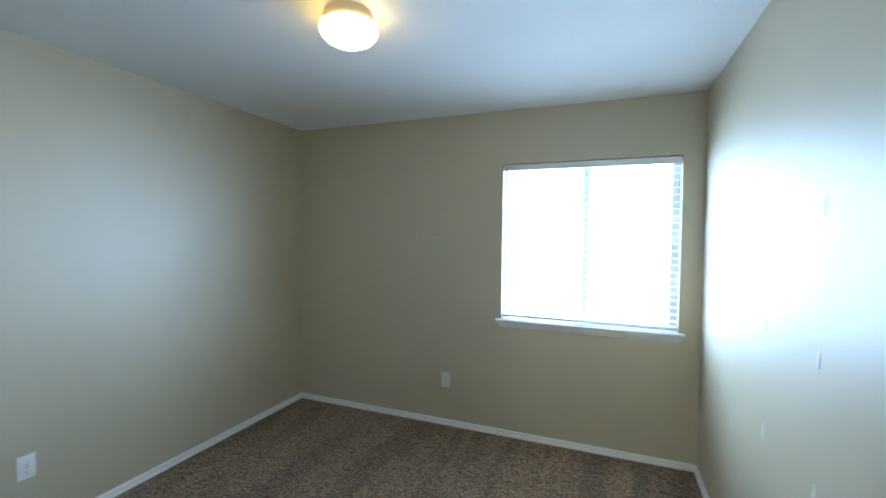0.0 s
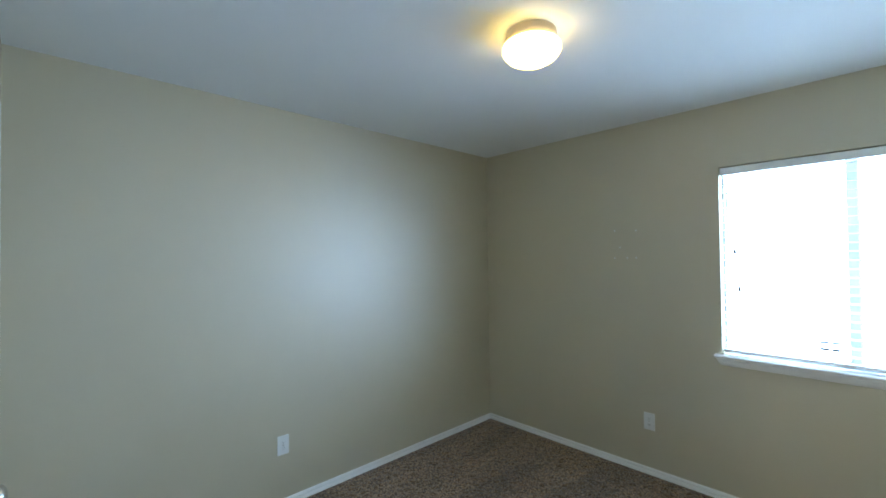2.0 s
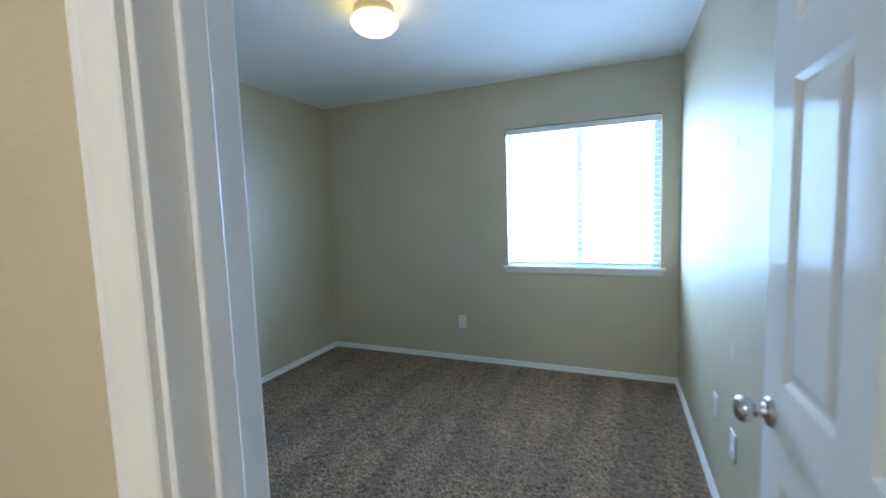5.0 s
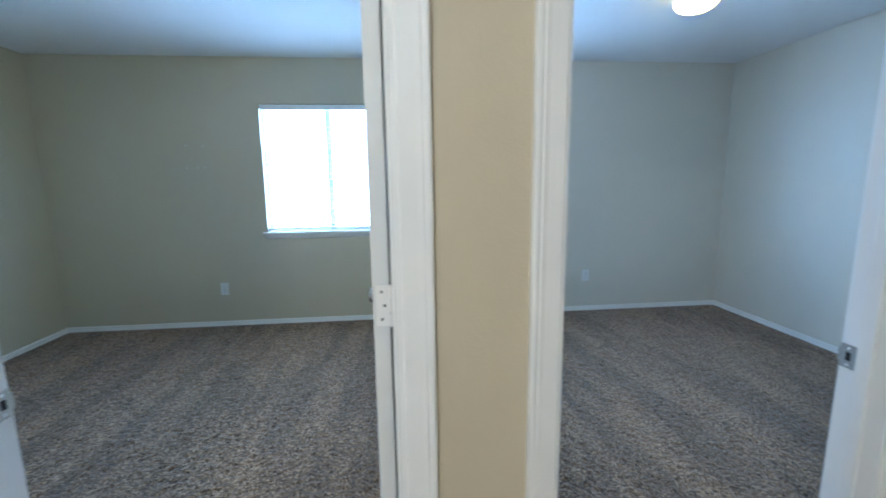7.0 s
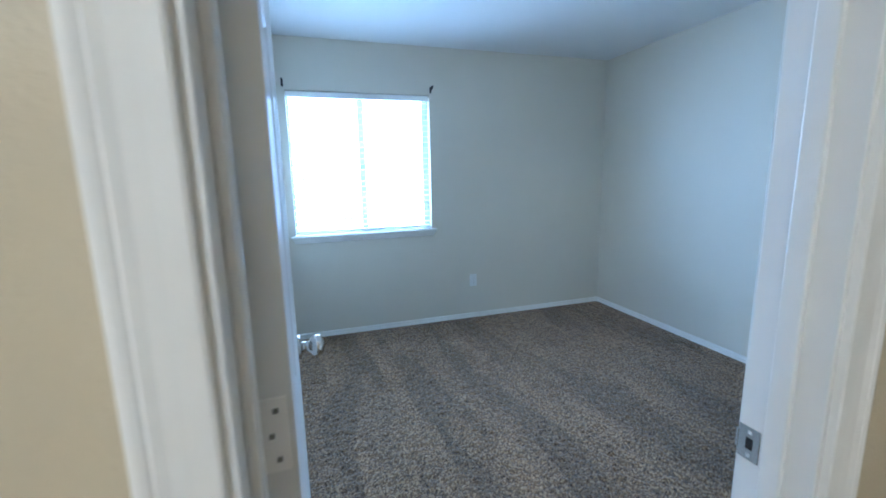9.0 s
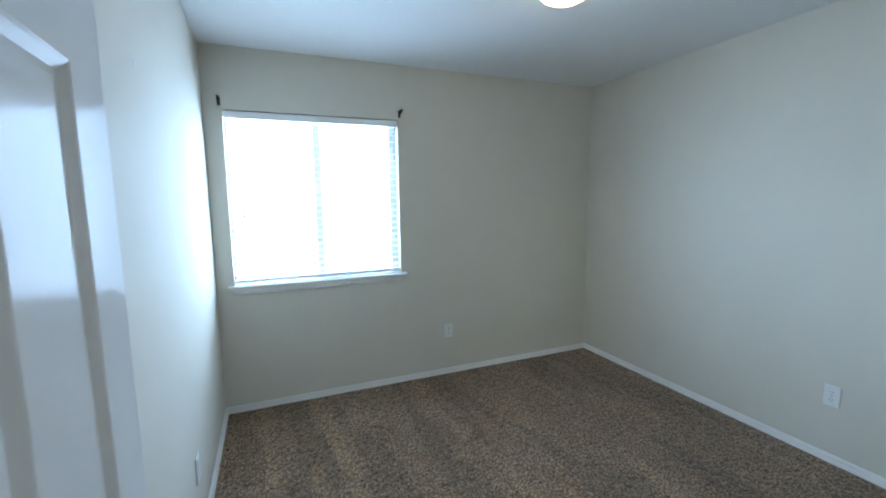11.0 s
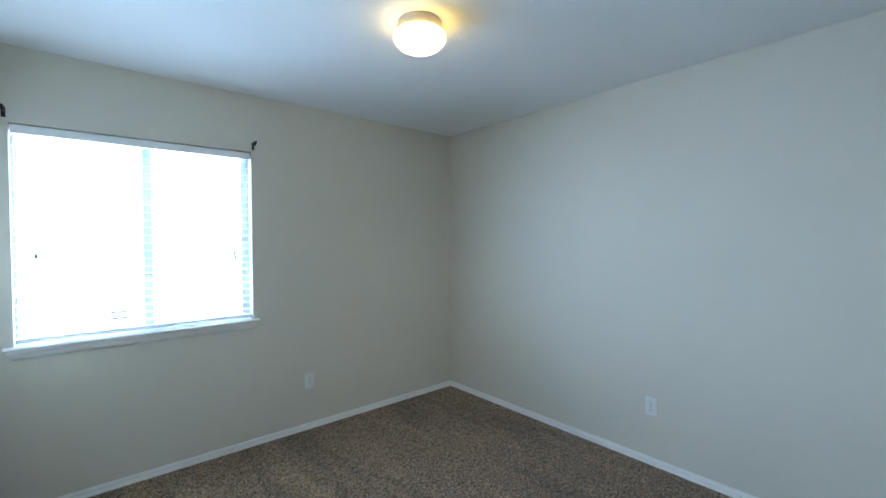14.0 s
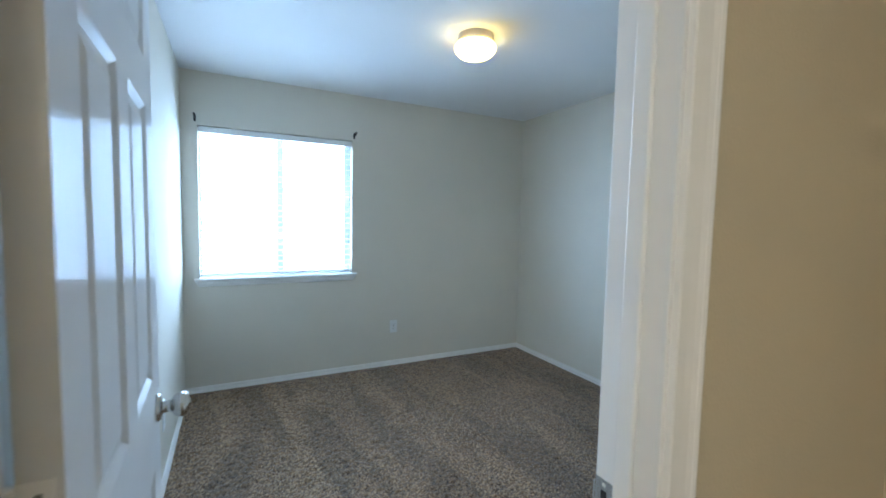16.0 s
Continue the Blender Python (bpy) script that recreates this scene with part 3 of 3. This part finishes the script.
# ---- ceiling lights ----
def ceiling_light(x, y, label, glass=OPAL):
    root = empty("ceiling_light", pose(x, y, HIGH), label, "lamp", group="ceiling lights")
    part("base", lathe(((0, 0), (0.098, 0), (0.101, -0.004), (0.101, -0.020), (0.104, -0.024), (0.104, -0.040), (0.100, -0.046), (0.092, -0.046), (0, -0.046)), 48), LAMP_BASE, root, "cream metal base", True)
    dome = ((0.090, -0.0465), (0.107, -0.048), (0.116, -0.055), (0.120, -0.066), (0.119, -0.078), (0.112, -0.092), (0.097, -0.108), (0.073, -0.121), (0.044, -0.1285), (0.017, -0.1315), (0, -0.132))
    part("shade", lathe(dome, 48), glass, root, "lit opal glass bowl", True)
    return root


ceiling_light(-1.64, -1.54, "lit opal glass mushroom lamp on the ceiling")
ceiling_light(1.645, -1.49, "lit opal glass mushroom lamp on the ceiling")
# unseen fill for the hall, shaped like the bedroom lamps
ceiling_light(-0.65, -4.85, "unseen mushroom lamp added to light the hall", OPAL_HALL_FILL)


# ---- outlets ----
def outlet(m, label="white plastic duplex outlet on the wall"):
    root = empty("wall_outlet", m, label, "outlet", group="wall outlets")
    part("plate", box(-0.036, 0.036, -0.006, 0, -0.058, 0.058, 0.003), PLASTIC, root)
    for z in (-0.021, 0.021):
        face = part("receptacle", box(-0.016, 0.016, -0.0075, -0.005, z - 0.014, z + 0.014, 0.001), PLASTIC, root)
        # the openings are not cut: grey boxes give their shade as colour
        for x in (-0.0065, 0.0065):
            part("slot_shade", box(x - 0.001, x + 0.001, -0.0079, -0.0074, z - 0.002, z + 0.006), SLOT_SHADE_AND_SCREW, face)
        part("ground_hole_shade", box(-0.002, 0.002, -0.0079, -0.0074, z - 0.010, z - 0.006), SLOT_SHADE_AND_SCREW, face)
    part("screw", box(-0.0025, 0.0025, -0.0068, -0.0058, -0.0025, 0.0025), NICKEL, root)
    return root


first = outlet(pose(-1.779, 0, 0.386))
copy_thing(first, pose(1.720, 0, 0.394))
copy_thing(first, pose(A_LEFT, -1.938, 0.397, 0, 0, 90))
copy_thing(first, pose(B_RIGHT, -1.900, 0.397, 0, 0, -90))
copy_thing(first, pose(A_RIGHT, -1.62, 0.434, 0, 0, -90))
copy_thing(first, pose(A_RIGHT, -1.30, 0.450, 0, 0, -90))
copy_thing(first, pose(B_LEFT, -1.135, 0.352, 0, 0, 90))


# ---- patched holes and scuffs ----
def spot(m, w, h, mat, label, name="wall_patch"):
    """A thin, uneven dab on a wall; local -y is out of the wall."""
    bm = bmesh.new()
    n = 12
    rim = [1 + random.uniform(-0.25, 0.25) for _ in range(n)]
    lo = [bm.verts.new((w / 2 * r * math.cos(2 * math.pi * k / n), 0, h / 2 * r * math.sin(2 * math.pi * k / n))) for k, r in enumerate(rim)]
    hi = [bm.verts.new((0.7 * v.co.x, -0.0012, 0.7 * v.co.z)) for v in lo]
    for k in range(n):
        bm.faces.new((lo[k], lo[(k + 1) % n], hi[(k + 1) % n], hi[k]))
    bm.faces.new(hi)
    return tagged(part(name, bm, mat, at=m), label, "wall patch", group="wall patches")


for y, z, w, h, mat in ((-1.14, 0.79, 0.02, 0.07, SPACKLE), (-1.56, 1.187, 0.02, 0.06, SPACKLE), (-1.56, 0.80, 0.02, 0.06, SPACKLE),
                        (-1.14, 1.617, 0.02, 0.05, SCUFF), (-1.558, 1.62, 0.025, 0.06, SCUFF), (-1.138, 1.206, 0.018, 0.05, SCUFF)):
    white = mat is SPACKLE
    spot(pose(A_RIGHT, y, z, 0, 0, -90), w, h, mat, "white spackle dab on the khaki wall" if white else "grey scuff on the khaki wall", "wall_patch" if white else "wall_scuff")
for y, z in ((-1.512, 1.883), (-0.71, 1.72), (-0.30, 1.79), (-0.75, 1.30)):
    spot(pose(B_LEFT, y, z, 0, 0, 90), 0.018, 0.045, SPACKLE, "white spackle dab on the greige wall")
for x, z in ((-1.994, 1.695), (-1.844, 1.69), (-1.996, 1.497), (-1.907, 1.50), (-1.845, 1.50), (-1.957, 1.575)):
    spot(pose(x, 0, z), 0.012, 0.014, SPACKLE, "small spackled nail hole in the khaki wall")


# ---- curtain rod brackets ----
def bracket(x, z):
    root = empty("curtain_bracket", pose(x, 0, z), "small black iron curtain rod bracket on the wall", "bracket", group="curtain brackets")
    part("back_plate", box(-0.008, 0.008, -0.004, 0, -0.026, 0.026, 0.0015), BLACK, root)
    part("arm", box(-0.005, 0.005, -0.055, -0.004, -0.002, 0.008, 0.0015), BLACK, root)
    cup = bmesh.new()
    for k in range(7):
        a = radians(180 + 30 * k)
        add_box(cup, -0.006, 0.006, -0.056 + 0.012 * math.cos(a) - 0.0035, -0.056 + 0.012 * math.cos(a) + 0.0035, 0.020 + 0.012 * math.sin(a) - 0.0035, 0.020 + 0.012 * math.sin(a) + 0.0035)
    part("cup", cup, BLACK, root)
    return root


bracket(0.158, 2.098)
bracket(1.342, 2.092)


# ---- ceiling vent ----
def ceiling_vent(x0, x1, y0, y1):
    root = empty("ceiling_vent", pose((x0 + x1) / 2, (y0 + y1) / 2, HIGH), "white metal air vent set in the ceiling", "vent")
    hx, hy, b = (x1 - x0) / 2, (y1 - y0) / 2, 0.025
    frame_bm = bmesh.new()
    for c in ((-hx, hx, -hy, -hy + b), (-hx, hx, hy - b, hy), (-hx, -hx + b, -hy + b, hy - b), (hx - b, hx, -hy + b, hy - b)):
        add_box(frame_bm, *c, -0.010, -0.001, 0.002)
    part("vent_frame", frame_bm, PLASTIC, root)
    # dark sheet in place of the shade behind the louvres
    part("duct_shade", box(-hx + b, hx - b, -hy + b, hy - b, -0.003, -0.001), HOLE_SHADE, root)
    count = 9
    louvre = mesh_of("louvre", box(-hx + b, hx - b, -0.008, 0.008, -0.0008, 0.0008), PLASTIC)
    for k in range(count):
        ob = new("louvre", louvre)
        ob.parent = root
        ob.matrix_basis = pose(0, -hy + b + (k + 0.5) * (2 * hy - 2 * b) / count, -0.008, 25, 0, 0)
    return root


ceiling_vent(0.41, 0.712, -1.69, -1.388)
